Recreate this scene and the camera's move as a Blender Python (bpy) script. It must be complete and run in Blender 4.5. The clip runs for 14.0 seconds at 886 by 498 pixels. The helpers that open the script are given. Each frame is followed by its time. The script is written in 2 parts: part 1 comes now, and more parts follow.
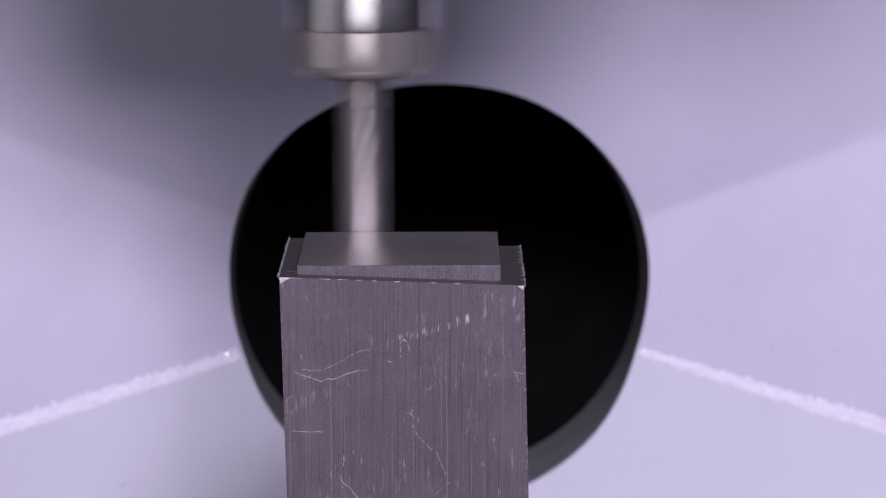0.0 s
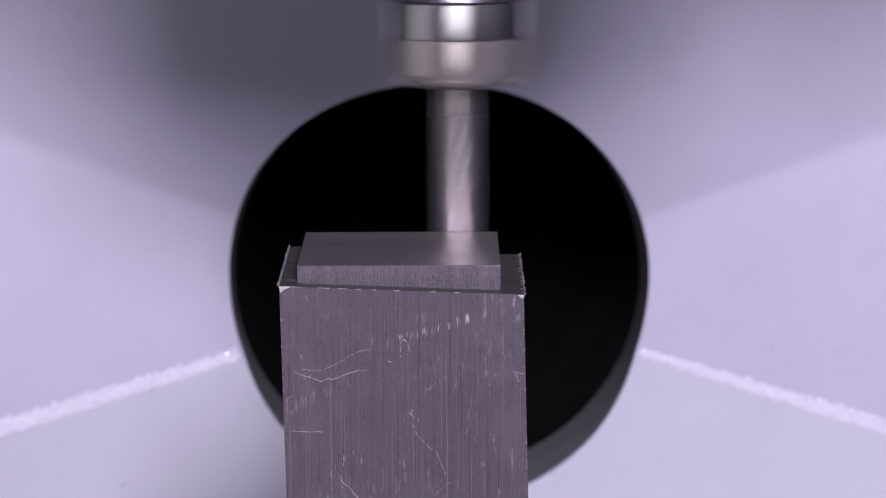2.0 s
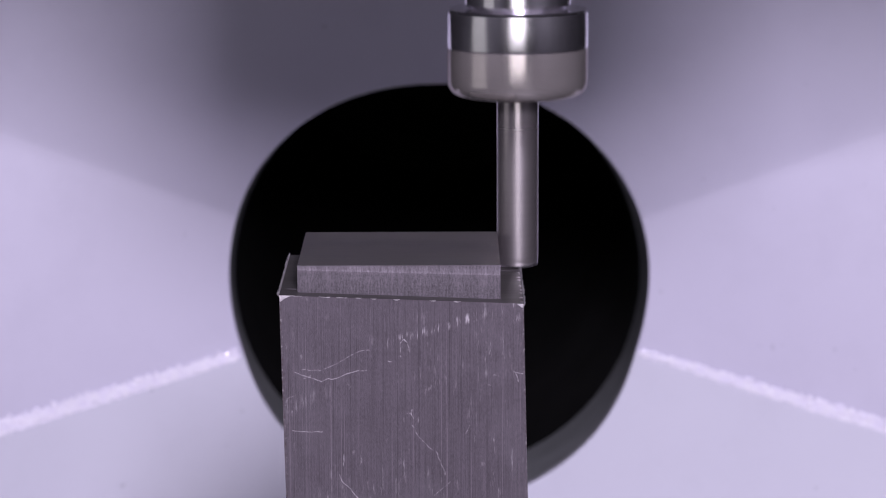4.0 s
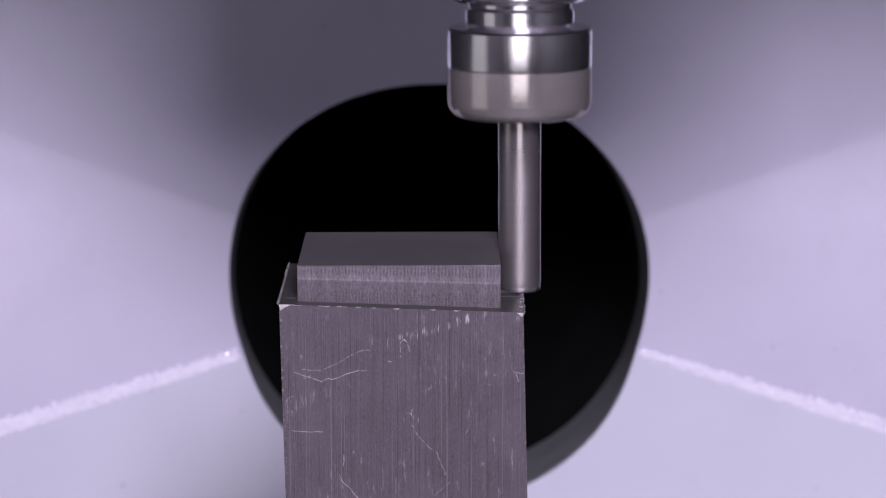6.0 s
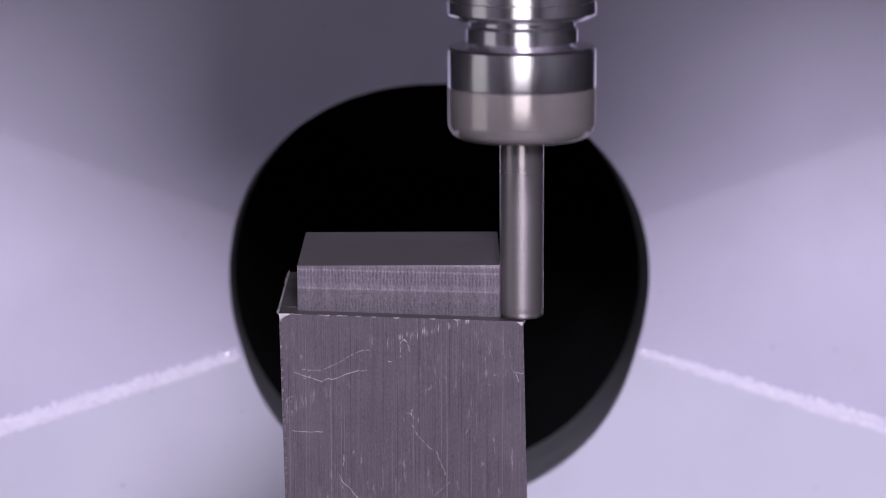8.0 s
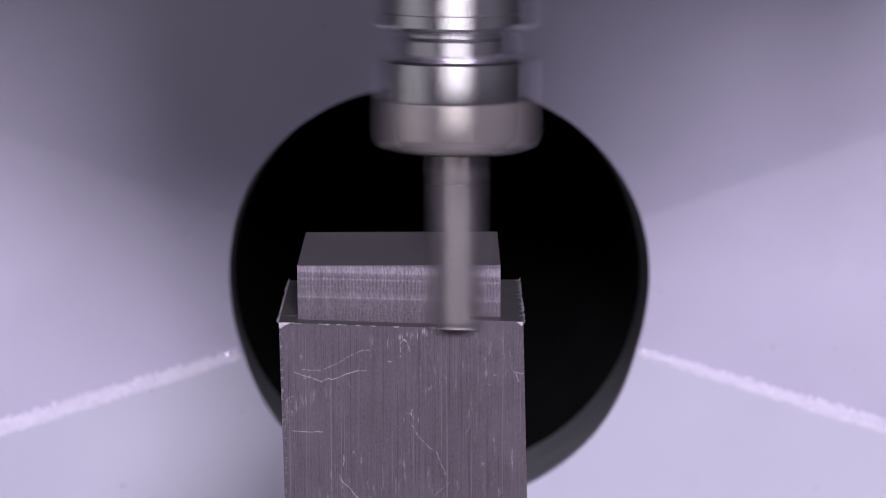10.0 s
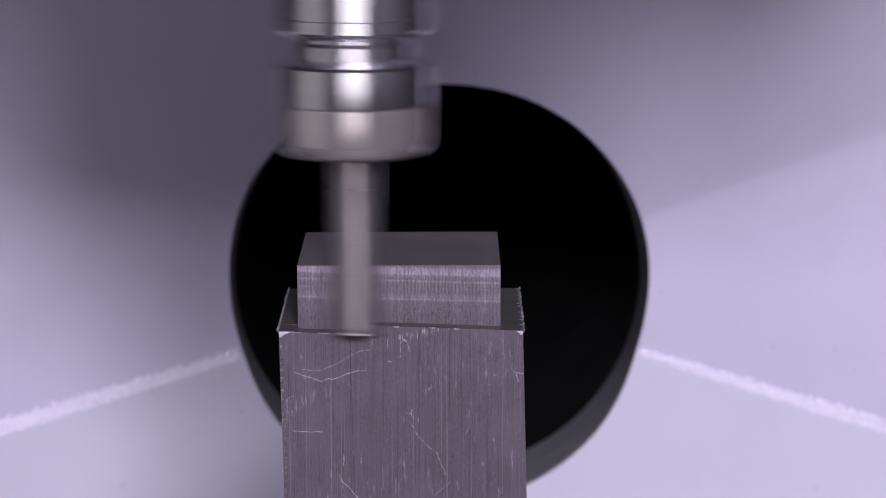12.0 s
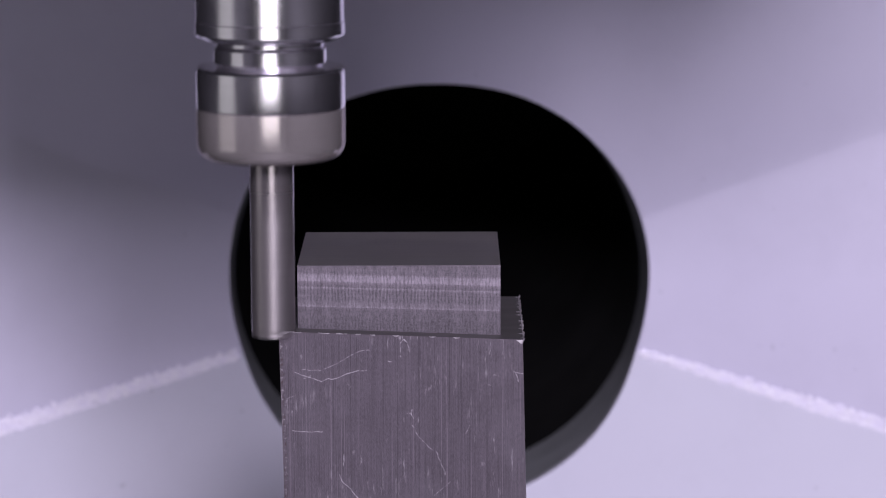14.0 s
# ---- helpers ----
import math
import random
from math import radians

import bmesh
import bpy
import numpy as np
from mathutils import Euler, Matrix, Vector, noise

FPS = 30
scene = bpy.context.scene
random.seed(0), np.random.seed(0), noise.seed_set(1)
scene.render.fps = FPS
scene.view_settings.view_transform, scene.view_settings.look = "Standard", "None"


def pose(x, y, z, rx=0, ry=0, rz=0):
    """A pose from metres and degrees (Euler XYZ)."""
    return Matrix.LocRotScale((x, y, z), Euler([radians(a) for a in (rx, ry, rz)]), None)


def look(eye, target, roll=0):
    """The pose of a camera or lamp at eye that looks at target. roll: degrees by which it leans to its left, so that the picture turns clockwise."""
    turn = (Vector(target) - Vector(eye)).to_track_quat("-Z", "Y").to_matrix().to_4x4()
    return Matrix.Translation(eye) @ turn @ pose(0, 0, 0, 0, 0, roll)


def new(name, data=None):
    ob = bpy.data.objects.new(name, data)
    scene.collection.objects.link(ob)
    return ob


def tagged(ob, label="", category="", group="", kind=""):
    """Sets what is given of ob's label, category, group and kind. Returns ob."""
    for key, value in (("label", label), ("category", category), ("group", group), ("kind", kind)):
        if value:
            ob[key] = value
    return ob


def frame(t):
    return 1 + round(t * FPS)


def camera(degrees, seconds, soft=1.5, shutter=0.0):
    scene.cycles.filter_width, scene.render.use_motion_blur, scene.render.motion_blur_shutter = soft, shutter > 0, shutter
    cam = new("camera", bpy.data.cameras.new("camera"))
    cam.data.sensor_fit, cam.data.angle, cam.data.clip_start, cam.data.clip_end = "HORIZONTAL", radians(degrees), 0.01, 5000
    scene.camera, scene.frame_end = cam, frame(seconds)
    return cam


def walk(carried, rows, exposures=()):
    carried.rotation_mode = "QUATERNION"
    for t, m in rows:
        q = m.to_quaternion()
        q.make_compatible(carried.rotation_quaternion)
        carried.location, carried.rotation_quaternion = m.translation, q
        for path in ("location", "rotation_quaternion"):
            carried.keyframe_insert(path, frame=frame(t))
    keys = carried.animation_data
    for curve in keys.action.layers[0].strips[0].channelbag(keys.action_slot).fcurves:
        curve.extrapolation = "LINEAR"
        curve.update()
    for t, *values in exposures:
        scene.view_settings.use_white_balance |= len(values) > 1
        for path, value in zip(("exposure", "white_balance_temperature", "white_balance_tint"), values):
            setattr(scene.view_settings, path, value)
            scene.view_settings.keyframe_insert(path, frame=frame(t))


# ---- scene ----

# ---- camera ----
cam = camera(15.5, 14.0, soft=1.1, shutter=1.6)
cam.data.dof.use_dof = True
cam.data.dof.focus_distance = 0.745
cam.data.dof.aperture_fstop = 36.0
CAM_POSE = look((0.011, -0.748, 0.219), (0.0083, 1.223, -0.1200), -0.2)
walk(cam, [(0.0, CAM_POSE), (14.0, CAM_POSE)])

# ---- light ----
world = bpy.data.worlds.new("world")
world.use_nodes = True
world.node_tree.nodes["Background"].inputs[0].default_value = (0.80, 0.78, 1.0, 1)
world.node_tree.nodes["Background"].inputs[1].default_value = 0.0015
scene.world = world
scene.view_settings.exposure = 0.0


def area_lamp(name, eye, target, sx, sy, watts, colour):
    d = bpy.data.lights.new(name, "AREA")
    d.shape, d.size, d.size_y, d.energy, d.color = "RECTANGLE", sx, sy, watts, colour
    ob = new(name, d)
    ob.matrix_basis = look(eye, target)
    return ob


# work lights of the machine: a strong panel high at the open front, a weak one below the camera
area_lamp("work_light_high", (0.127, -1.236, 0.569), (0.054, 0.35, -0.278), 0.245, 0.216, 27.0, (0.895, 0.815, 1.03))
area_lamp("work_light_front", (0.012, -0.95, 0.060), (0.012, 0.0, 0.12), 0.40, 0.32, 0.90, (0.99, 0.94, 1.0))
area_lamp("side_fill", (-0.64, -0.27, 0.04), (0.0, 0.0, 0.14), 0.34, 0.34, 0.12, (1.0, 0.97, 1.0))

# ---- materials ----


def mat(name, colour, rough=0.5, metal=0.0):
    m = bpy.data.materials.new(name)
    m.use_nodes = True
    b = m.node_tree.nodes["Principled BSDF"]
    b.inputs["Base Color"].default_value = (*colour, 1)
    b.inputs["Roughness"].default_value = rough
    b.inputs["Metallic"].default_value = metal
    return m, m.node_tree.nodes, m.node_tree.links, b


class Nodes:
    """Small shorthand for maths in a material."""

    def __init__(self, nodes, links):
        self.n, self.l = nodes, links

    def put(self, socket, v):
        if isinstance(v, (int, float)):
            socket.default_value = v
        elif isinstance(v, tuple):
            socket.default_value = v
        else:
            self.l.new(v, socket)

    def math(self, op, a, b=0.0, c=0.0, clamp=False):
        k = self.n.new("ShaderNodeMath")
        k.operation, k.use_clamp = op, clamp
        for i, v in enumerate((a, b, c)):
            self.put(k.inputs[i], v)
        return k.outputs[0]

    def position(self, sx=1.0, sy=1.0, sz=1.0):
        g = self.n.new("ShaderNodeNewGeometry")
        k = self.n.new("ShaderNodeVectorMath")
        k.operation = "MULTIPLY"
        self.l.new(g.outputs["Position"], k.inputs[0])
        k.inputs[1].default_value = (sx, sy, sz)
        return k.outputs[0]

    def object_place(self, sx=1.0, sy=1.0, sz=1.0):
        g = self.n.new("ShaderNodeTexCoord")
        k = self.n.new("ShaderNodeVectorMath")
        k.operation = "MULTIPLY"
        self.l.new(g.outputs["Object"], k.inputs[0])
        k.inputs[1].default_value = (sx, sy, sz)
        return k.outputs[0]

    def split(self, v):
        k = self.n.new("ShaderNodeSeparateXYZ")
        self.l.new(v, k.inputs[0])
        return k.outputs

    def join(self, x, y, z):
        k = self.n.new("ShaderNodeCombineXYZ")
        for i, v in enumerate((x, y, z)):
            self.put(k.inputs[i], v)
        return k.outputs[0]

    def noise(self, v, scale, detail=3.0, rough=0.55):
        k = self.n.new("ShaderNodeTexNoise")
        self.l.new(v, k.inputs["Vector"])
        k.inputs["Scale"].default_value = scale
        k.inputs["Detail"].default_value = detail
        k.inputs["Roughness"].default_value = rough
        return k.outputs[0]

    def step(self, v, a, b, lo=0.0, hi=1.0):
        k = self.n.new("ShaderNodeMapRange")
        self.put(k.inputs["Value"], v)
        for name, x in (("From Min", a), ("From Max", b), ("To Min", lo), ("To Max", hi)):
            k.inputs[name].default_value = x
        return k.outputs[0]

    def mix(self, f, a, b):
        k = self.n.new("ShaderNodeMix")
        k.data_type = "RGBA"
        self.put(k.inputs[0], f)
        for i, v in ((6, a), (7, b)):
            if isinstance(v, tuple):
                k.inputs[i].default_value = (*v, 1)
            else:
                self.l.new(v, k.inputs[i])
        return k.outputs[2]

    def bump(self, h, strength, distance):
        k = self.n.new("ShaderNodeBump")
        k.inputs["Strength"].default_value = strength
        k.inputs["Distance"].default_value = distance
        self.l.new(h, k.inputs["Height"])
        return k.outputs[0]


def wall_material(name, c1, c2):
    """Powder-coated sheet: faint clouds, greasy patches and a fine orange-peel."""
    m, n, l, b = mat(name, c1, 0.55)
    k = Nodes(n, l)
    p = k.position()
    big, mid, fine = k.noise(p, 7.0, 3), k.noise(p, 38.0, 5, 0.65), k.noise(p, 260.0, 3)
    base = k.mix(k.step(big, 0.3, 0.7), c1, c2)
    base = k.mix(k.step(mid, 0.50, 0.75, 0.0, 0.22), base, tuple(v * 0.86 for v in c1))
    speck = k.step(k.noise(p, 150.0, 2, 0.4), 0.74, 0.78, 0.0, 0.5)
    base = k.mix(speck, base, tuple(v * 0.7 for v in c1))
    l.new(base, b.inputs["Base Color"])
    l.new(k.step(big, 0.3, 0.7, 0.45, 0.62), b.inputs["Roughness"])
    l.new(k.bump(fine, 0.12, 0.0004), b.inputs["Normal"])
    return m


def plain_noise(name, c1, c2, rough, metal, scale=120.0, bump=0.1):
    m, n, l, b = mat(name, c1, rough, metal)
    k = Nodes(n, l)
    v = k.noise(k.object_place(), scale, 4)
    l.new(k.mix(k.step(v, 0.35, 0.65), c1, c2), b.inputs["Base Color"])
    l.new(k.step(k.noise(k.object_place(), scale * 0.3, 2), 0.3, 0.7, rough * 0.85, rough * 1.15), b.inputs["Roughness"])
    l.new(k.bump(v, bump, 0.0003), b.inputs["Normal"])
    return m


PIT, HX, HY = 0.00207, 0.0277, 0.0303     # drop a lap, half-sizes of the tool's lap
LEAN = -0.022                             # the sawn sides lean a little
OX0, OX1, OY0, OY1 = -0.0268, 0.0283, -0.0276, 0.0255
ZT = 0.0906                               # top of the boss

# scratches on the sawn front face, as chains of x, z in millimetres: clear ones, then faint ones
CLEAR_SCRATCHES = [
    ((-23.7, 67.0), (-20.4, 65.7), (-17.6, 64.8), (-16.3, 65.4), (-14.4, 65.4), (-11.9, 66.5), (-9.3, 67.2)),
    ((0.4, 73.7), (1.2, 74.6), (1.8, 73.7)),
    ((-2.4, 69.5), (-1.8, 69.3)),
    ((2.8, 58.1), (2.6, 57.1), (3.2, 56.2)),
    ((-24.2, 53.5), (-22.4, 53.1), (-17.5, 53.1)),
    ((-12.7, 47.8), (-12.7, 45.2)),
    ((-13.6, 43.1), (-13.2, 41.7), (-11.9, 40.4), (-9.5, 37.7)),
    ((26.3, 66.4), (27.0, 64.7)),
]
FAINT_SCRATCHES = [
    ((-22.1, 67.6), (-19.4, 67.3), (-17.7, 67.3)),
    ((-16.8, 67.7), (-13.8, 69.0), (-10.8, 70.9), (-8.3, 71.9), (-6.7, 72.0)),
    ((-9.3, 67.2), (-7.3, 67.4)),
    ((-21.6, 65.4), (-20.0, 66.1)),
    ((0.3, 70.3), (0.4, 73.7)),
    ((1.8, 73.7), (2.4, 71.6)),
    ((1.8, 57.3), (2.8, 57.4)),
    ((2.9, 54.6), (4.3, 52.0), (7.4, 48.8)),
    ((8.4, 48.4), (10.4, 43.1)),
    ((-25.8, 59.3), (-25.4, 60.8), (-24.0, 61.4)),
    ((-25.4, 60.8), (-25.3, 57.4)),
    ((-24.3, 58.1), (-24.2, 56.6)),
    ((21.4, 66.2), (22.6, 65.8)),
    ((20.3, 63.9), (21.2, 63.6)),
    ((25.9, 66.9), (28.0, 66.4)),
    ((15.0, 52.6), (16.0, 54.7)),
    ((7.8, 38.2), (11.6, 41.4)),
    ((-8.8, 47.5), (-8.7, 45.9)),
]


def sawn_material():
    m, n, l, b = mat("sawn_aluminium", (0.3, 0.28, 0.3), 0.5, 0.55)
    k = Nodes(n, l)
    p = k.position()
    x, y, z = k.split(p)
    streak = k.noise(k.position(1.0, 1.0, 0.008), 4600.0, 4, 0.85)
    wide = k.noise(k.position(1.0, 1.0, 0.02), 190.0, 3, 0.6)
    mott = k.noise(p, 130.0, 5, 0.65)
    base = k.mix(k.step(streak, 0.36, 0.64), (0.049, 0.041, 0.050), (0.105, 0.088, 0.107))
    base = k.mix(k.step(wide, 0.35, 0.7, 0.0, 0.35), base, (0.060, 0.050, 0.061))
    base = k.mix(k.step(mott, 0.42, 0.72, 0.0, 0.55), base, (0.096, 0.081, 0.098))
    hair = k.noise(k.position(1.0, 1.0, 0.004), 3300.0, 2, 0.5)
    base = k.mix(k.step(hair, 0.62, 0.72, 0.0, 0.6), base, (0.18, 0.153, 0.18))
    gouge = k.noise(k.position(1.0, 1.0, 0.003), 2400.0, 2, 0.5)
    base = k.mix(k.step(gouge, 0.36, 0.28, 0.0, 0.55), base, (0.034, 0.028, 0.035))
    # greasy mottling and fine grain
    grit = k.noise(k.position(1.0, 1.0, 0.5), 2600.0, 4, 0.75)
    base = k.mix(k.step(grit, 0.48, 0.34, 0.0, 0.38), base, (0.036, 0.030, 0.037))
    base = k.mix(k.step(grit, 0.56, 0.72, 0.0, 0.35), base, (0.15, 0.128, 0.152))
    smudge = k.noise(k.position(1.0, 1.0, 0.7), 60.0, 5, 0.7)
    base = k.mix(k.step(smudge, 0.50, 0.70, 0.0, 0.22), base, (0.135, 0.122, 0.142))
    # fine scratches
    jit = k.math("MULTIPLY", k.math("SUBTRACT", k.noise(p, 700.0, 3), 0.5), 0.0006)
    xs, zs = k.math("ADD", x, jit), k.math("ADD", z, jit)

    def nearest(chains):
        best = None
        for chain in chains:
            for (ax, az), (bx, bz) in zip(chain, chain[1:]):
                ax, az, bx, bz = (v / 1000 for v in (ax, az, bx, bz))
                dx, dz = bx - ax, bz - az
                q = dx * dx + dz * dz
                px, pz = k.math("SUBTRACT", xs, ax), k.math("SUBTRACT", zs, az)
                h = k.math("DIVIDE", k.math("ADD", k.math("MULTIPLY", px, dx), k.math("MULTIPLY", pz, dz)), q, clamp=True)
                ex = k.math("SUBTRACT", px, k.math("MULTIPLY", h, dx))
                ez = k.math("SUBTRACT", pz, k.math("MULTIPLY", h, dz))
                d = k.math("SQRT", k.math("ADD", k.math("MULTIPLY", ex, ex), k.math("MULTIPLY", ez, ez)))
                best = d if best is None else k.math("MINIMUM", best, d)
        return best
    broken = k.step(k.noise(p, 2200.0, 4, 0.7), 0.42, 0.58, 0.0, 1.0)
    clear = k.math("MULTIPLY", k.step(nearest(CLEAR_SCRATCHES), 0.00003, 0.00014, 0.60, 0.0), k.step(broken, 0.0, 1.0, 0.30, 1.0), clamp=True)
    faint = k.math("MULTIPLY", k.step(nearest(FAINT_SCRATCHES), 0.00003, 0.00016, 0.36, 0.0), broken, clamp=True)
    line = k.math("MAXIMUM", clear, faint, clamp=True)
    # upright nicks of the saw, thickest along two slanting rubs
    nick = k.noise(k.position(1.0, 1.0, 0.12), 1500.0, 3, 0.7)

    def rub(x0, z0, x1, z1, half):
        slope = (z1 - z0) / (x1 - x0)
        off = k.math("ABSOLUTE", k.math("SUBTRACT", k.math("SUBTRACT", z, z0), k.math("MULTIPLY", k.math("SUBTRACT", x, x0), slope)))
        ends = k.math("MULTIPLY", k.step(x, x0 - 0.002, x0 + 0.001), k.step(x, x1 + 0.002, x1 - 0.001), clamp=True)
        return k.math("MULTIPLY", k.step(off, half * 0.3, half, 1.0, 0.0), ends, clamp=True)
    rubs = k.math("MAXIMUM", rub(-0.0019, 0.0737, 0.0185, 0.0801, 0.0014), k.math("MULTIPLY", rub(-0.0262, 0.0581, -0.0134, 0.0640, 0.0020), 0.3))
    nicks = k.math("MULTIPLY", k.step(nick, 0.53, 0.65, 0.0, 0.60), rubs, clamp=True)
    patch = k.step(k.noise(p, 95.0, 3, 0.6), 0.48, 0.66)
    stray = k.math("MULTIPLY", k.step(nick, 0.60, 0.72, 0.0, 0.38), patch, clamp=True)
    fleck = k.math("MAXIMUM", k.math("MAXIMUM", nicks, stray), k.step(k.noise(k.position(1.0, 1.0, 0.35), 520.0, 5, 0.7), 0.66, 0.78, 0.0, 0.35))
    # torn upright edges
    lean = k.math("MULTIPLY", k.math("SUBTRACT", z, 0.082), LEAN)
    xe = k.math("SUBTRACT", x, lean)
    edge = k.math("MAXIMUM", k.step(xe, OX0 + 0.0006, OX0 + 0.0001), k.step(xe, OX1 - 0.0007, OX1 - 0.0001), clamp=True)
    torn = k.noise(p, 1300.0, 3, 0.7)
    base = k.mix(k.math("MULTIPLY", edge, k.step(torn, 0.54, 0.64)), base, (0.05, 0.028, 0.03))
    base = k.mix(k.math("MULTIPLY", edge, k.step(torn, 0.44, 0.36)), base, (0.22, 0.20, 0.21))
    base = k.mix(k.math("MAXIMUM", line, fleck, clamp=True), base, (0.50, 0.465, 0.50))
    l.new(base, b.inputs["Base Color"])
    l.new(k.step(streak, 0.3, 0.7, 0.42, 0.60), b.inputs["Roughness"])
    l.new(k.bump(streak, 0.25, 0.0002), b.inputs["Normal"])
    return m


def milled_side_material():
    """Milled flank: each lap the cutter prints its bands anew, at a fixed height above the shoulder, with upright chatter marks."""
    m, n, l, b = mat("milled_flank", (0.3, 0.28, 0.3), 0.45, 0.6)
    k = Nodes(n, l)
    place = n.new("ShaderNodeTexCoord")
    place.name = "above_the_shoulder"
    x, y, z = k.split(place.outputs["Object"])
    lap = k.math("ADD", z, k.math("MULTIPLY", x, 0.78 * PIT / (2 * HX)))
    fray = k.noise(k.join(x, y, k.math("MULTIPLY", lap, 0.6)), 1300.0, 4, 0.75)
    lap = k.math("ADD", lap, k.math("MULTIPLY", k.math("SUBTRACT", fray, 0.5), 0.0006))
    down = k.math("MULTIPLY", lap, 1000.0 / 16.0)

    def profile(stops):
        """Grey by height above the shoulder in millimetres."""
        ramp = n.new("ShaderNodeValToRGB")
        l.new(down, ramp.inputs[0])
        e = ramp.color_ramp.elements
        e[0].position, e[1].position = 0.0, 1.0
        for end, g in ((e[0], stops[0][1]), (e[1], stops[-1][1])):
            end.color = (g, g, g, 1)
        for mm, g in stops[1:-1]:
            q = e.new(mm / 16.0)
            q.color = (g, g, g, 1)
        return ramp.outputs[0]
    tone = profile(((0.0, 0.24), (2.4, 0.26), (3.0, 0.31), (5.1, 0.31), (5.4, 0.66), (5.75, 0.48), (6.6, 0.45), (7.0, 0.36), (9.3, 0.36), (9.65, 0.62), (10.0, 0.38), (10.8, 0.44), (11.3, 0.80), (12.5, 0.70), (13.1, 0.38), (16.0, 0.36)))
    teeth = profile(((0.0, 0.45), (2.3, 0.6), (3.0, 0.15), (6.4, 0.1), (7.0, 1.0), (9.3, 1.0), (9.8, 0.5), (10.6, 0.5), (12.8, 0.5), (13.4, 0.2), (16.0, 0.3)))
    band = k.noise(k.join(0.0, 0.0, lap), 1700.0, 3, 0.7)
    wob = k.math("MULTIPLY", k.noise(k.join(x, y, k.math("MULTIPLY", lap, 0.5)), 300.0, 2), 0.0010)
    comb = k.math("SINE", k.math("MULTIPLY", k.math("ADD", k.math("ADD", x, y), wob), 2 * math.pi / 0.00078))
    rough = k.noise(k.join(x, y, k.math("MULTIPLY", lap, 0.25)), 2900.0, 4, 0.75)
    chat = k.math("ADD", k.math("MULTIPLY", k.math("MULTIPLY", comb, teeth), 0.11), rough)
    chat2 = k.noise(k.join(x, y, k.math("MULTIPLY", lap, 0.05)), 420.0, 3, 0.6)
    grain = k.noise(k.join(x, y, k.math("MULTIPLY", z, 0.8)), 3600.0, 3, 0.7)
    v = k.math("MULTIPLY", tone, k.step(chat, 0.30, 0.70, 0.45, 1.45))
    v = k.math("MULTIPLY", v, k.step(chat2, 0.3, 0.7, 0.78, 1.2))
    v = k.math("MULTIPLY", v, k.step(band, 0.3, 0.7, 0.80, 1.18))
    v = k.math("ADD", v, k.step(grain, 0.35, 0.75, -0.10, 0.14), clamp=True)
    l.new(k.mix(v, (0.034, 0.029, 0.035), (0.240, 0.210, 0.246)), b.inputs["Base Color"])
    l.new(k.bump(chat, 0.3, 0.0001), b.inputs["Normal"])
    return m


def milled_top_material(name, c1, c2):
    m, n, l, b = mat(name, c1, 0.34, 1.0)
    k = Nodes(n, l)
    v = k.noise(k.position(0.06, 1.0, 1.0), 900.0, 3, 0.6)
    w = k.noise(k.position(0.15, 1.0, 1.0), 160.0, 3, 0.6)
    l.new(k.mix(k.math("MULTIPLY", k.math("ADD", v, w), 0.5), c1, c2), b.inputs["Base Color"])
    l.new(k.step(w, 0.3, 0.7, 0.30, 0.42), b.inputs["Roughness"])
    l.new(k.bump(v, 0.15, 0.0001), b.inputs["Normal"])
    return m


def turned_material(name, c1, c2, rough, metal):
    """Turned metal: fine rings round the axis."""
    m, n, l, b = mat(name, c1, rough, metal)
    k = Nodes(n, l)
    ring = k.noise(k.object_place(0.02, 0.02, 1.0), 2600.0, 3, 0.6)
    smear = k.noise(k.object_place(1.0, 1.0, 0.5), 140.0, 3)
    l.new(k.mix(k.step(k.math("ADD", ring, smear), 0.7, 1.3), c1, c2), b.inputs["Base Color"])
    l.new(k.step(smear, 0.3, 0.7, rough * 0.8, rough * 1.25), b.inputs["Roughness"])
    l.new(k.bump(ring, 0.08, 0.0001), b.inputs["Normal"])
    return m


def flute_material():
    """Ground flutes, duller and lighter than the shank into which they run out."""
    m, n, l, b = mat("ground_flutes", (0.3, 0.28, 0.29), 0.36, 0.9)
    k = Nodes(n, l)
    z = k.split(k.object_place())[2]
    run = k.step(z, 0.036, 0.026)
    ring = k.noise(k.object_place(0.02, 0.02, 1.0), 2600.0, 3, 0.6)
    low = k.mix(k.step(ring, 0.3, 0.7), (0.30, 0.277, 0.283), (0.33, 0.304, 0.310))
    l.new(k.mix(run, (0.34, 0.31, 0.32), low), b.inputs["Base Color"])
    l.new(k.step(run, 0.0, 1.0, 0.24, 0.38), b.inputs["Roughness"])
    l.new(k.bump(ring, 0.03, 0.0001), b.inputs["Normal"])
    return m


WALL = wall_material("painted_sheet", (0.595, 0.575, 0.70), (0.655, 0.635, 0.755))
FLOOR_PAINT = wall_material("painted_floor_sheet", (0.585, 0.585, 0.67), (0.64, 0.64, 0.72))
BEAD = plain_noise("white_sealant", (0.88, 0.85, 0.98), (0.95, 0.93, 1.0), 0.14, 0.0, 300.0)
COLLAR = plain_noise("grey_plastic", (0.30, 0.31, 0.32), (0.36, 0.37, 0.38), 0.5, 0.0, 60.0)
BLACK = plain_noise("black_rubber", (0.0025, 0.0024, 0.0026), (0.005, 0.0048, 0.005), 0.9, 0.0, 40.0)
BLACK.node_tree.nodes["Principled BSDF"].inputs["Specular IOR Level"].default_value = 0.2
SAWN = sawn_material()
FLANK = milled_side_material()
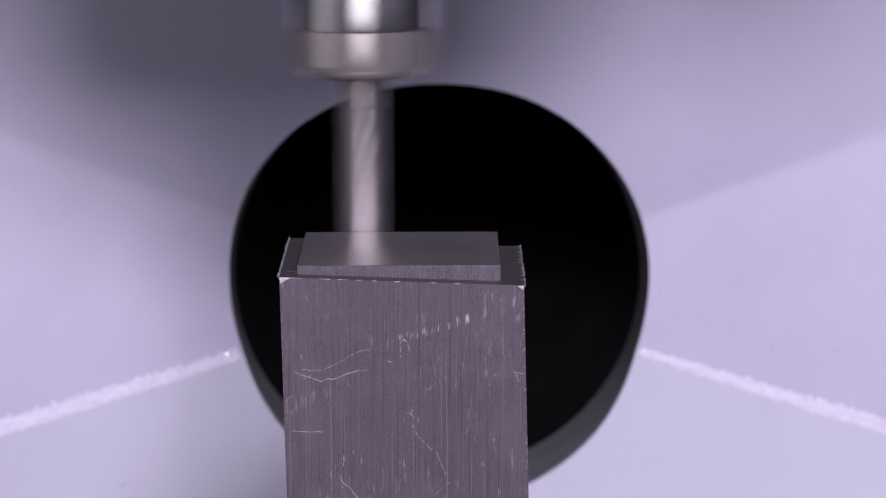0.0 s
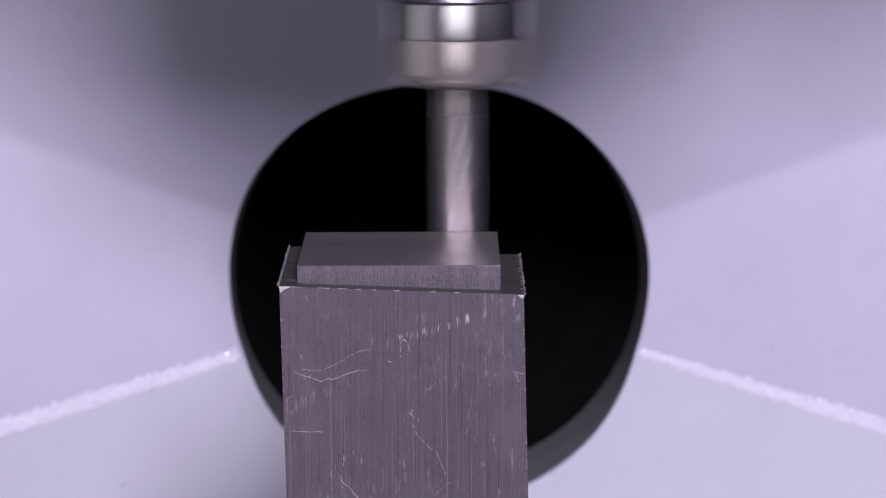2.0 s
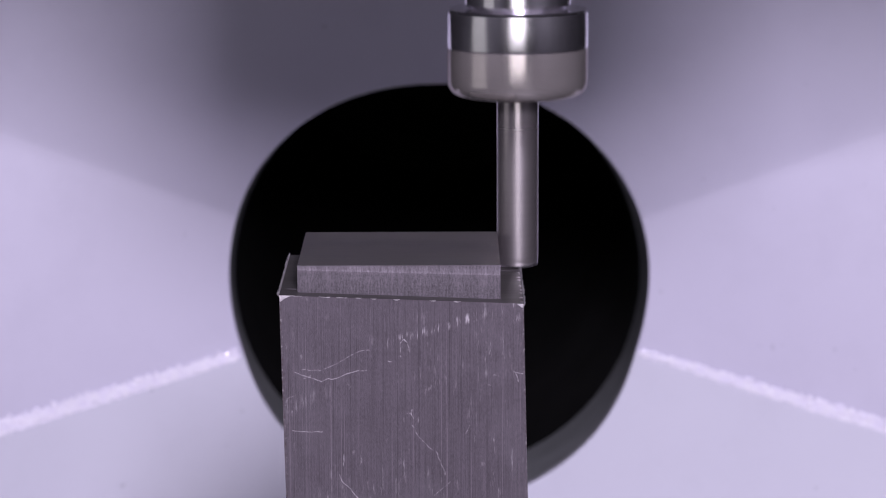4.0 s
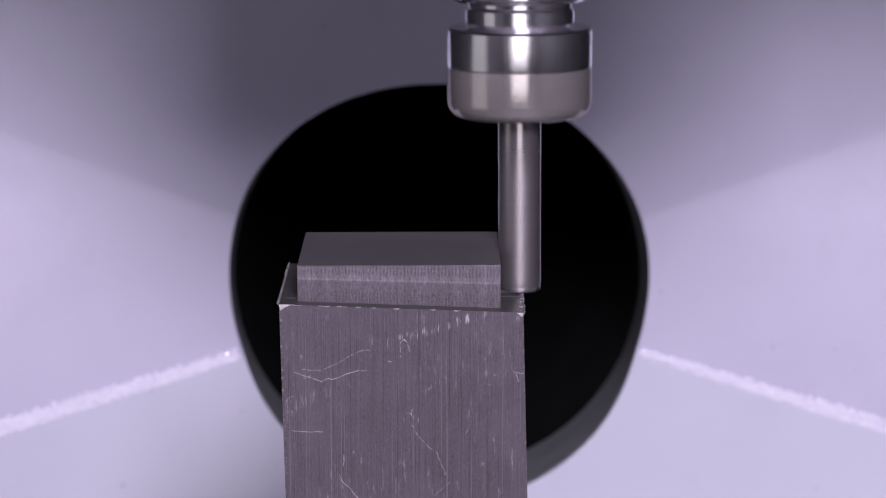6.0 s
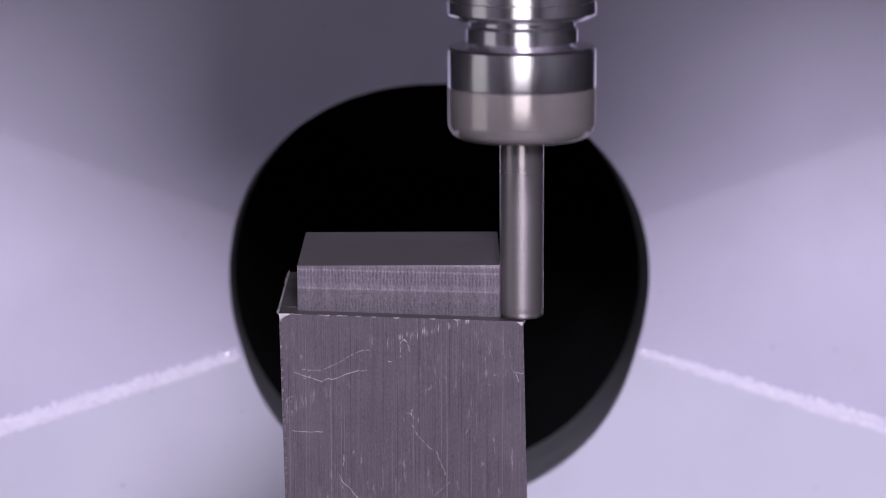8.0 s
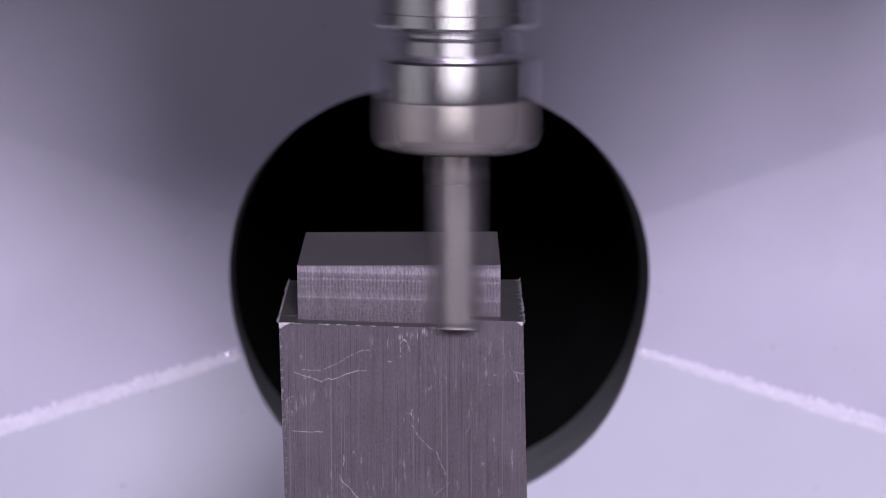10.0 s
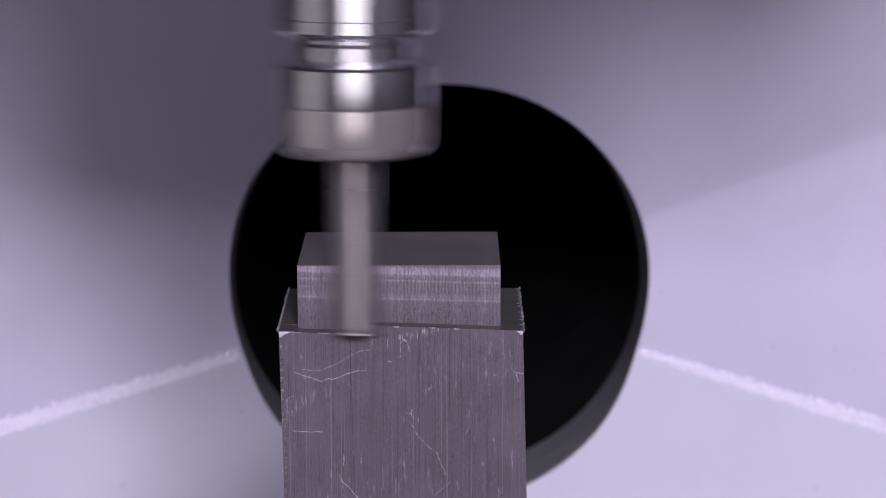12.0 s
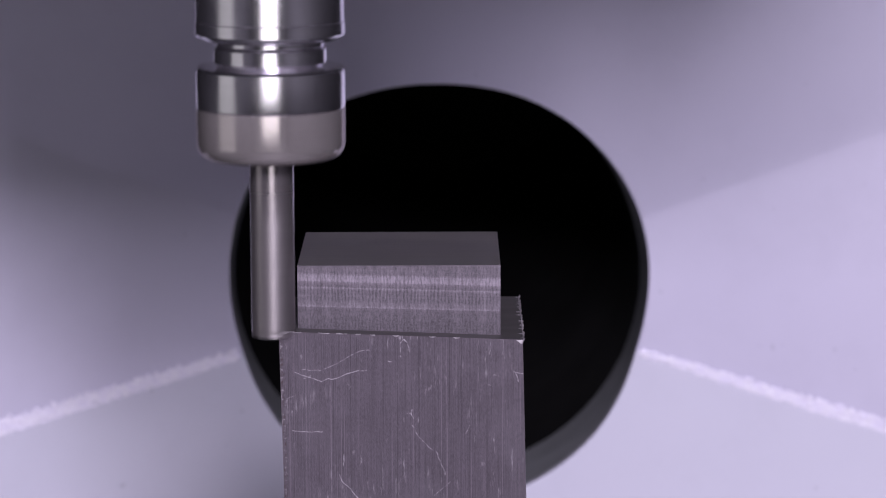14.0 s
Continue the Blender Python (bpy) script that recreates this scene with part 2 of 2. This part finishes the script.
TOPFACE = milled_top_material("milled_top", (0.45, 0.42, 0.395), (0.67, 0.63, 0.60))
DARKENED_LEDGE = milled_top_material("milled_ledge_darkened", (0.045, 0.042, 0.042), (0.085, 0.079, 0.078))
for node in DARKENED_LEDGE.node_tree.nodes:
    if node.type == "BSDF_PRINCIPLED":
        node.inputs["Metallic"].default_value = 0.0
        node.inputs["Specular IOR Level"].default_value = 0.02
BURR = plain_noise("bright_burr", (0.34, 0.315, 0.335), (0.50, 0.47, 0.49), 0.4, 0.5, 700.0)
CHROME = turned_material("polished_steel", (0.80, 0.78, 0.82), (0.90, 0.88, 0.92), 0.18, 1.0)
BRUSHED = turned_material("brushed_steel", (0.80, 0.78, 0.82), (0.90, 0.88, 0.92), 0.20, 1.0)
SATIN = turned_material("satin_nut", (0.46, 0.422, 0.412), (0.54, 0.498, 0.486), 0.17, 0.80)
for node in SATIN.node_tree.nodes:
    if node.type == "BSDF_PRINCIPLED":
        node.inputs["Specular Tint"].default_value = (0.4, 0.38, 0.38, 1)
        node.inputs["Specular IOR Level"].default_value = 0.45
FLUTES = flute_material()
IRON = plain_noise("cast_iron", (0.16, 0.16, 0.17), (0.22, 0.22, 0.23), 0.5, 0.3, 80.0)


# ---- builders ----
def part(name, bm, material, parent=None, label="", smooth=False):
    me = bpy.data.meshes.new(name)
    bmesh.ops.recalc_face_normals(bm, faces=bm.faces)
    bm.to_mesh(me)
    bm.free()
    for mm in (material if isinstance(material, (list, tuple)) else [material]):
        me.materials.append(mm)
    if smooth:
        for p in me.polygons:
            p.use_smooth = True
        me.set_sharp_from_angle(angle=radians(30))
    ob = new(name, me)
    if parent:
        ob.parent = parent
    if label:
        ob["label"] = label
    return ob


def lathe(profile, n=96):
    """A turned solid from (radius, height) pairs, closed at both ends."""
    bm = bmesh.new()
    rings = []
    for r, z in profile:
        rings.append([bm.verts.new((r * math.cos(2 * math.pi * i / n), r * math.sin(2 * math.pi * i / n), z)) for i in range(n)])
    for a, b in zip(rings, rings[1:]):
        for i in range(n):
            j = (i + 1) % n
            bm.faces.new((a[i], a[j], b[j], b[i]))
    bm.faces.new(rings[0]), bm.faces.new(rings[-1])
    return bm


def box(x0, x1, y0, y1, z0, z1, bevel=0.0):
    bm = bmesh.new()
    bmesh.ops.create_cube(bm, size=1)
    for v in bm.verts:
        v.co = ((x0 + x1) / 2 + v.co.x * (x1 - x0), (y0 + y1) / 2 + v.co.y * (y1 - y0), (z0 + z1) / 2 + v.co.z * (z1 - z0))
    if bevel:
        bmesh.ops.bevel(bm, geom=bm.edges[:], offset=bevel, segments=2, affect="EDGES")
    return bm


# ---- the enclosure: a shallow funnel of four panels round a pipe's mouth ----
APEX = Vector((0.0081, 0.43, 0.0012))
CREASES = [Vector(c) for c in ((0.9613, -0.15, -0.2755), (0.9327, -0.15, 0.3607), (-0.9287, -0.15, 0.3708), (-0.9604, -0.15, -0.2786))]
MOUTH, MOUTH_R = Vector((0.0083, 0.0, 0.0056)), 0.0761
FAR, FAR_R = Vector((0.0071, 0.470, 0.0003)), 0.077


def mouth_radius(deg):
    """The hole is hand-cut: it bulges at the upper left and a little at the right."""
    def bulge(at, width):
        return math.exp(-(((deg - at + 180) % 360 - 180) / width) ** 2)
    return MOUTH_R + 0.0026 * bulge(142, 24) + 0.0012 * bulge(38, 20) + 0.0007 * bulge(-58, 26) + 0.0007 * bulge(-166, 18) + 0.0004 * math.sin(radians(7 * deg))


def mouth_point(a, b, f):
    """A place on the mouth's rim, on the panel between creases a and b."""
    d = a.lerp(b, f)
    ox, oz = APEX.x - MOUTH.x, APEX.z - MOUTH.z
    qa = d.x ** 2 + d.z ** 2
    qb = 2 * (ox * d.x + oz * d.z)
    reach = 0.08
    for _ in range(3):
        r = mouth_radius(math.degrees(math.atan2(oz + d.z * reach, ox + d.x * reach)))
        qc = ox * ox + oz * oz - r ** 2
        reach = (-qb + math.sqrt(qb * qb - 4 * qa * qc)) / (2 * qa)
    return d, reach


def bend(a, b, f, creases):
    """How far a folded sheet stands off its sharp crease, for unit reach: a soft bend in place of an edge."""
    off = Vector()
    wide = 0.030
    for at, c, other in ((0.0, a, b), (1.0, b, a)):
        if c not in creases:
            continue
        x = abs(f - at) * ((other - c) - c * ((other - c).dot(c) / c.length_squared)).length
        if x < wide:
            off += Vector((0, -1, 0)) * (0.16 * (wide - x) ** 2 / (2 * wide))
    return off


def wall_panel(name, a, b, steps, label, reach=0.30, paint=None, bent=()):
    bm = bmesh.new()
    inner, outer = [], []
    fs = sorted({round(i / steps, 5) for i in range(steps + 1)} | {round(e + w * i * 0.012, 5) for i in range(9) for e, w in ((0, 1), (1, -1))})
    for f in fs:
        d, s = mouth_point(a, b, f)
        d = d + bend(a, b, f, bent)
        inner.append(APEX + d * s)
        outer.append(APEX + d * reach)
    back = Vector((0, 0.004, 0))
    rows = [[bm.verts.new(p) for p in inner], [bm.verts.new(p) for p in outer],
            [bm.verts.new(p + back) for p in outer], [bm.verts.new(p + back) for p in inner]]
    last = len(fs) - 1
    for k in range(4):
        r, q = rows[k], rows[(k + 1) % 4]
        for i in range(last):
            bm.faces.new((r[i], r[i + 1], q[i + 1], q[i]))
    for i in (0, last):
        bm.faces.new([r[i] for r in rows])
    return tagged(part(name, bm, paint or WALL, smooth=True), label, "wall panel", kind="structure")


wall_panel("wall_right", CREASES[0], CREASES[1], 24, "white painted sheet metal wall panel beside the duct mouth", bent=CREASES[1:3])
wall_panel("wall_top", CREASES[1], CREASES[2], 64, "white painted sheet metal panel sloping over the duct mouth", 0.60, bent=CREASES[1:3])
wall_panel("wall_left", CREASES[2], CREASES[3], 24, "white painted sheet metal wall panel beside the duct mouth", bent=CREASES[1:3])
wall_panel("floor", CREASES[3], CREASES[0], 64, "white painted sheet metal floor sloping to the duct mouth", 0.60, FLOOR_PAINT)


def duct():
    """The round outlet: a grey collar and a black hose behind it."""
    top = tagged(new("duct"), "round grey collar with a black hose behind it", "duct")
    rim = []
    for a, b, n in ((CREASES[0], CREASES[1], 24), (CREASES[1], CREASES[2], 64), (CREASES[2], CREASES[3], 24), (CREASES[3], CREASES[0], 64)):
        for i in range(n):
            d, s = mouth_point(a, b, i / n)
            rim.append(APEX + d * s)
    far = []
    for p in rim:
        u = Vector((p.x - MOUTH.x, 0, p.z - MOUTH.z)).normalized()
        far.append(FAR + u * FAR_R)

    def sleeve(r1, r2, thick):
        bm = bmesh.new()
        n = len(r1)
        c1 = sum(r1, Vector()) / n
        c2 = sum(r2, Vector()) / n
        out1 = [p + Vector((p.x - c1.x, 0, p.z - c1.z)).normalized() * thick for p in r1]
        out2 = [p + Vector((p.x - c2.x, 0, p.z - c2.z)).normalized() * thick for p in r2]
        rows = [[bm.verts.new(p) for p in q] for q in (r1, r2, out2, out1)]
        for k in range(4):
            a, b = rows[k], rows[(k + 1) % 4]
            for i in range(n):
                j = (i + 1) % n
                bm.faces.new((a[i], a[j], b[j], b[i]))
        return bm
    push = Vector((0, 0.0045, 0))
    part("collar", sleeve([p + push * 0.2 for p in rim], far, 0.003), COLLAR, top, smooth=True)
    end = [p + Vector((0.0, 0.45, 0.05)) for p in far]
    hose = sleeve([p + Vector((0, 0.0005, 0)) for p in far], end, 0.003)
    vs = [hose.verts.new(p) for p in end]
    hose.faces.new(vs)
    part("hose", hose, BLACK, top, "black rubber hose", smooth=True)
    return top


duct()


def room():
    """Plain unseen walls that close the machine round the camera, darkened to limit bounce."""
    for name, b in (("wall_side_1", (-0.72, -0.70, -1.5, 0.95, -0.45, 1.0)), ("wall_side_2", (0.72, 0.74, -1.5, 0.95, -0.45, 1.0)),
                    ("wall_front", (-0.72, 0.74, -1.52, -1.5, -0.45, 1.0)), ("ceiling", (-0.72, 0.74, -1.52, 0.97, 1.0, 1.02)),
                    ("floor_pan", (-0.72, 0.74, -1.52, 0.97, -0.47, -0.45)), ("wall_rear", (-0.72, 0.74, 0.95, 0.97, -0.47, 1.02))):
        tagged(part(name, box(*b), DIM), "unseen enclosure panel, darkened to limit bounce light", "wall", kind="structure")


DIM = plain_noise("low_bounce_dark", (0.040, 0.040, 0.043), (0.060, 0.059, 0.063), 0.6, 0.0, 12.0)
room()


def bead(d, side):
    """Lumpy white sealant along a crease."""
    rnd = random.Random(5 if side else 9)
    wide = 0.85 if side else 1.1
    verts, faces = [], []
    tpl = bmesh.new()
    bmesh.ops.create_icosphere(tpl, subdivisions=1, radius=1)
    tv = [v.co.copy() for v in tpl.verts]
    tf = [[v.index for v in f.verts] for f in tpl.faces]
    tpl.free()
    up = Vector((d.z, 0, -d.x)).normalized()
    if up.z < 0:
        up = -up
    s = 0.0770
    while s < 0.24:
        w = (0.0018 + 0.027 * (s - 0.078)) * wide
        for _ in range(9):
            r = rnd.uniform(0.0003, 0.0010)
            c = APEX + d * (s + rnd.uniform(-0.0006, 0.0006)) + up * rnd.triangular(-w, w, -0.45 * w) + Vector((0, -0.0009 + r * 0.2, 0))
            base = len(verts)
            for v in tv:
                k = r * rnd.uniform(0.8, 1.2)
                verts.append((c.x + v.x * k * 1.25, c.y + v.y * k * 0.8, c.z + v.z * k))
            faces += [[i + base for i in f] for f in tf]
        s += 0.00075
    # the smeared body of the bead under the lumps
    steps, across = 220, 8
    base = len(verts)
    for i in range(steps + 1):
        s = 0.0768 + 0.165 * i / steps
        w = (0.0011 + 0.018 * (s - 0.078)) * wide * rnd.uniform(0.8, 1.2)
        for j in range(across + 1):
            u = 2 * j / across - 1
            c = APEX + d * s + up * (u * w) + Vector((0, -0.0003 - 0.0002 * (1 - u * u) * rnd.uniform(0.6, 1.1), 0))
            verts.append(tuple(c))
    for i in range(steps):
        for j in range(across):
            a = base + i * (across + 1) + j
            faces.append([a, a + 1, a + across + 2, a + across + 1])
    me = bpy.data.meshes.new("sealant_bead")
    me.from_pydata(verts, [], faces)
    me.materials.append(BEAD)
    for p in me.polygons:
        p.use_smooth = True
    return tagged(new("sealant_bead", me), "lumpy white sealant bead along the floor seam", "sealant", kind="stuff")


bead(CREASES[3], 0)
bead(CREASES[0], 1)

# ---- machine table ----
tagged(part("machine_table", box(-0.09, 0.09, -0.10, 0.07, -0.05, 0.0, 0.002), IRON), "grey cast iron table under the block", "table", kind="structure")
tagged(part("table_column", box(-0.06, 0.06, -0.07, 0.05, -0.45, -0.05), IRON), "grey cast iron column under the table", "column", kind="structure")

# ---- the workpiece ----
LAP, PHASE = 2.2144, 0.759          # seconds a lap; the tool starts along the front
TIP0 = 0.0867                       # height of the cut at that moment
SIDE_T = LAP * HY / (2 * (HX + HY))
FRONT_T = LAP * HX / (2 * (HX + HY))
CORE = 0.023

workpiece = tagged(new("metal_block"), "grey aluminium block being milled to a raised boss", "metal block")


def boss():
    bm = box(-CORE, CORE, -CORE, CORE, 0.0, ZT)
    top = [e for e in bm.edges if all(v.co.z > 0.05 for v in e.verts)]
    up = [e for e in bm.edges if abs(e.verts[0].co.z - e.verts[1].co.z) > 0.05]
    bmesh.ops.bevel(bm, geom=up, offset=0.0004, segments=2, affect="EDGES")
    top = [e for e in bm.edges if all(v.co.z > ZT - 1e-5 for v in e.verts) and len([f for f in e.link_faces if f.normal.z > 0.9]) == 1]
    bmesh.ops.bevel(bm, geom=top, offset=0.00006, segments=1, affect="EDGES")
    bm.normal_update()
    for f in bm.faces:
        f.material_index = 1 if f.normal.z > 0.9 else 0
    return part("raised_boss", bm, [FLANK, TOPFACE], workpiece, "milled boss with banded flanks")


boss()
SEGMENTS = []       # object, moment of each lap at which the tool passes, share of the lap's drop by then


def segment(x0, x1, y0, y1, when, share0, share1, corner=""):
    """A piece of the shoulder whose top the tool lowers lap by lap. share: how much of the lap's drop its two ends have."""
    bm = bmesh.new()
    rnd = random.Random(int((x0 * 31 + y0 * 17 + 9) * 1e5))
    mid = (share0 + share1) / 2
    dep = 0.100

    def co(x, y, z):
        return bm.verts.new((x + LEAN * (z + 0.008), y, z))
    za, zb = -PIT * (share0 - mid), -PIT * (share1 - mid)
    t = [co(x0, y0, za), co(x1, y0, zb), co(x1, y1, zb), co(x0, y1, za)]
    g = [co(x0, y0, -dep), co(x1, y0, -dep), co(x1, y1, -dep), co(x0, y1, -dep)]
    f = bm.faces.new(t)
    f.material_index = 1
    bm.faces.new(g[::-1])
    for i in range(4):
        j = (i + 1) % 4
        bm.faces.new((t[i], g[i], g[j], t[j]))

    def flake(p, q, out, depth, tall=0.00030):
        """A bright torn edge from p to q, hanging down by depth."""
        n = max(2, int((q - p).length / 0.00045))
        last = None
        for i in range(n + 1):
            c = p.lerp(q, i / n) + out * 0.00006
            d = depth * rnd.uniform(0.15, 1.0) if 0 < i < n else depth * 0.1
            up = bm.verts.new(c + Vector((0, 0, rnd.uniform(0.00002, tall))) + out * rnd.uniform(0, tall))
            lo = bm.verts.new(c + Vector((0, 0, -d)) + Vector((LEAN * -d, 0, 0)))
            if last:
                ff = bm.faces.new((last[0], last[1], lo, up))
                ff.material_index = 2
            last = (up, lo)
    c = [v.co.copy() for v in t]
    if abs(y0 - OY0) < 1e-6:
        k = rnd.random()
        if k < 0.9:
            a = rnd.uniform(0, 0.4)
            flake(c[0].lerp(c[1], a), c[0].lerp(c[1], a + rnd.uniform(0.3, 0.6)), Vector((0, -1, 0)), rnd.uniform(0.00012, 0.00036), 0.00016)
    if abs(x0 - OX0) < 1e-6:
        flake(c[0], c[3], Vector((-1, 0, 0)), 0.0009, 0.00060)
    if abs(x1 - OX1) < 1e-6:
        flake(c[1], c[2], Vector((1, 0, 0)), 0.0009, 0.00060)
        # torn lip lying on the shoulder
        for _ in range(3):
            a = rnd.uniform(0.05, 0.8)
            p, q = c[1].lerp(c[2], a), c[1].lerp(c[2], a + 0.15)
            w = rnd.uniform(0.0003, 0.001)
            ff = bm.faces.new([bm.verts.new(v) for v in (p + Vector((0, 0, 0.00008)), q + Vector((0, 0, 0.00008)), p.lerp(q, 0.4) + Vector((-w, 0, 0.0001)))])
            ff.material_index = 2
    if corner:
        s = 1 if corner == "l" else -1
        p = c[0] if corner == "l" else c[1]
        o = Vector((0, -0.0001, 0))
        pts = [p + o, p + o + Vector((s * 0.0030, 0, -0.00005)), p + o + Vector((s * 0.0017, 0, -0.0005)), p + o + Vector((s * 0.0007, 0, -0.0011)), p + o + Vector((s * 0.0002, 0, -0.0015))]
        if corner == "r":
            pts = [p + o, p + o + Vector((-0.0015, 0, -0.0001)), p + o + Vector((-0.0010, 0, -0.0004)), p + o + Vector((-0.0005, 0, -0.0009)), p + o + Vector((-0.0001, 0, -0.0009))]
        ff = bm.faces.new([bm.verts.new(v) for v in pts])
        ff.material_index = 2
    ob = part("shoulder_piece", bm, [SAWN, DARKENED_LEDGE, BURR], workpiece)
    SEGMENTS.append((ob, when, mid))
    return ob


def shoulder():
    inn = CORE - 0.0035
    gx = [-inn + i * (2 * inn) / 9 for i in range(10)]
    # front, left to right
    for a, b in zip(gx, gx[1:]):
        fa, fb = ((v + HX) / (2 * HX) for v in (a, b))
        segment(a, b, OY0, -inn, FRONT_T * (fa + fb) / 2, fa, fb)
    segment(inn, OX1, OY0, -inn, FRONT_T * 0.98, (inn + HX) / (2 * HX), 1.0, "r")
    gy = [-inn + i * (2 * inn) / 7 for i in range(8)]
    for a, b in zip(gy, gy[1:]):
        f = ((a + b) / 2 + HY) / (2 * HY)
        segment(inn, OX1, a, b, FRONT_T + SIDE_T * f, 1, 1)
        segment(OX0, -inn, a, b, 2 * FRONT_T + SIDE_T + SIDE_T * (1 - f), 1, 1)
    segment(inn, OX1, inn, OY1, FRONT_T + SIDE_T * 0.98, 1, 1)
    for a, b in zip(gx, gx[1:]):
        f = ((a + b) / 2 + HX) / (2 * HX)
        segment(a, b, inn, OY1, FRONT_T + SIDE_T + FRONT_T * (1 - f), 1, 1)
    segment(OX0, -inn, inn, OY1, 2 * FRONT_T + SIDE_T * 1.03, 1, 1)
    segment(OX0, -inn, OY0, -inn, 2 * FRONT_T + SIDE_T * 1.97, 1, 1 + (HX - inn) / (2 * HX), "l")


shoulder()
# the middle of the front shoulder carries the flank's marks down with it
FLANK.node_tree.nodes["above_the_shoulder"].object = SEGMENTS[4][0]


# ---- the tool ----
TOOL_LEN = 0.0411


def end_mill(parent):
    """A fluted end mill; its axis is z, its tip at 0. The smooth shank is a part of its own."""
    bm = bmesh.new()
    n, R = 96, 0.0050
    rings = []
    zs = [0.0006, 0.0010, 0.0013, 0.0016] + [0.0016 + 0.0005 * i for i in range(1, 69)]
    for z in zs:
        ring = []
        run_out = max(0.0, min(1.0, (0.0356 - z) / 0.006))
        relief = 0.00011 * (z - 0.0006) / 0.0010 if 0.0006 < z < 0.0017 else 0.0
        for i in range(n):
            a = 2 * math.pi * i / n
            ph = (6 * (a - z * 115)) % (2 * math.pi) / (2 * math.pi)
            cut = math.sin(math.pi * ph / 0.72) ** 0.8 if ph < 0.72 else 0.0
            r = R - 0.00008 * run_out * cut - relief - (0.0009 if z == zs[0] else 0)
            ring.append(bm.verts.new((r * math.cos(a), r * math.sin(a), z)))
        rings.append(ring)
    for a, b in zip(rings, rings[1:]):
        for i in range(n):
            j = (i + 1) % n
            bm.faces.new((a[i], a[j], b[j], b[i]))
    c = bm.verts.new((0, 0, 0.0014))
    for i in range(n):
        bm.faces.new((rings[0][(i + 1) % n], rings[0][i], c))
    bm.faces.new(rings[-1])
    mill = part("end_mill", bm, FLUTES, parent, "fluted carbide end mill", smooth=True)
    part("shank", lathe([(0.00490, 0.0355), (0.0050, 0.0356), (0.0050, TOOL_LEN + 0.004)]), FLUTES, mill, "smooth dark shank", smooth=True)
    return mill


tool_holder = tagged(new("tool_holder"), "polished steel collet holder with a spinning end mill", "milling tool")
L = TOOL_LEN
cutter = end_mill(tool_holder)
part("nut_sleeve", lathe([(0.0055, L + 0.0012), (0.0118, L + 0.0010), (0.0128, L), (0.0143, L + 0.0003), (0.0156, L + 0.0010), (0.0165, L + 0.0023), (0.0168, L + 0.0038), (0.0168, L + 0.0116)]), SATIN, tool_holder, "matt grey lower sleeve of the nut", smooth=True)
part("collet", lathe([(0.0051, L - 0.0006), (0.0066, L - 0.0004), (0.0072, L + 0.0004), (0.0074, L + 0.0030)]), CHROME, tool_holder, smooth=True)
part("collet_nut", lathe([(0.0164, L + 0.0115), (0.0167, L + 0.0118), (0.0168, L + 0.0123), (0.0168, L + 0.0203), (0.0163, L + 0.0209), (0.0130, L + 0.0210)]), CHROME, tool_holder, "polished steel collet nut", smooth=True)
part("neck", lathe([(0.0116, L + 0.0208), (0.0120, L + 0.0214), (0.0127, L + 0.0220), (0.0127, L + 0.0250), (0.0121, L + 0.0258), (0.0121, L + 0.0275)]), CHROME, tool_holder, "polished neck groove", smooth=True)
part("holder_body", lathe([(0.0122, L + 0.0266), (0.0146, L + 0.0268), (0.0166, L + 0.0279), (0.0169, L + 0.0284), (0.0169, L + 0.0310), (0.0165, L + 0.0313)]), CHROME, tool_holder, "polished steel holder rim", smooth=True)
part("holder_shaft", lathe([(0.0160, L + 0.0309), (0.0167, L + 0.0312), (0.0167, L + 0.0500), (0.0200, L + 0.0505), (0.0200, L + 0.0580)]), BRUSHED, tool_holder, "brushed steel holder shaft", smooth=True)
part("spindle_nose", lathe([(0.030, L + 0.056), (0.072, L + 0.057), (0.076, L + 0.061), (0.076, L + 0.128)]), IRON, tool_holder, "dark steel spindle nose", smooth=True)
part("spindle_housing", box(-0.235, 0.165, -0.133, 0.11, L + 0.125, L + 0.42, 0.004), IRON, tool_holder, "dark grey spindle housing")


def tool_place(t):
    """Where the tip stands: round the boss, falling along the front."""
    n, s = divmod((t - PHASE) / LAP, 1.0)
    a, b = FRONT_T / LAP, SIDE_T / LAP
    drop = 1.0
    if s < a:
        u = s / a
        x, y, drop = -HX + 2 * HX * (u + 0.018 * math.sin(math.pi * u)), -HY, u
    elif s < a + b:
        x, y = HX, -HY + 2 * HY * (s - a) / b
    elif s < 2 * a + b:
        x, y = HX - 2 * HX * (s - a - b) / a, HY
    else:
        x, y = -HX, HY - 2 * HY * (s - 2 * a - b) / b
    return x * 1.014 - 0.0003, y * 0.96 - 0.0006, TIP0 - PIT * (n + drop)


def motions():
    frames = range(0, int(14 * FPS) + 1)
    walk(tool_holder, [(i / FPS, pose(*tool_place(i / FPS))) for i in frames])
    walk(cutter, [(i / FPS, pose(0, 0, 0, 0, 0, 75 * i)) for i in frames])
    for ob, when, share in SEGMENTS:
        rows = []

        def at(level):
            z = TIP0 - PIT * level
            return pose(-LEAN * (0.082 - z) * -1, 0, z)
        level = None
        for lap in range(-2, 8):
            t = PHASE + lap * LAP + when
            if t <= 0.0:
                level = lap + share
                continue
            if t >= 14.0:
                break
            if not rows:
                rows.append((0.0, at(level)))
            if t - 0.04 > rows[-1][0] + 0.03:
                rows.append((t - 0.04, at(level)))
            level = lap + share
            if t + 0.04 < 13.95:
                rows.append((t + 0.04, at(level)))
        rows.append((14.0, at(level)))
        walk(ob, rows)


motions()
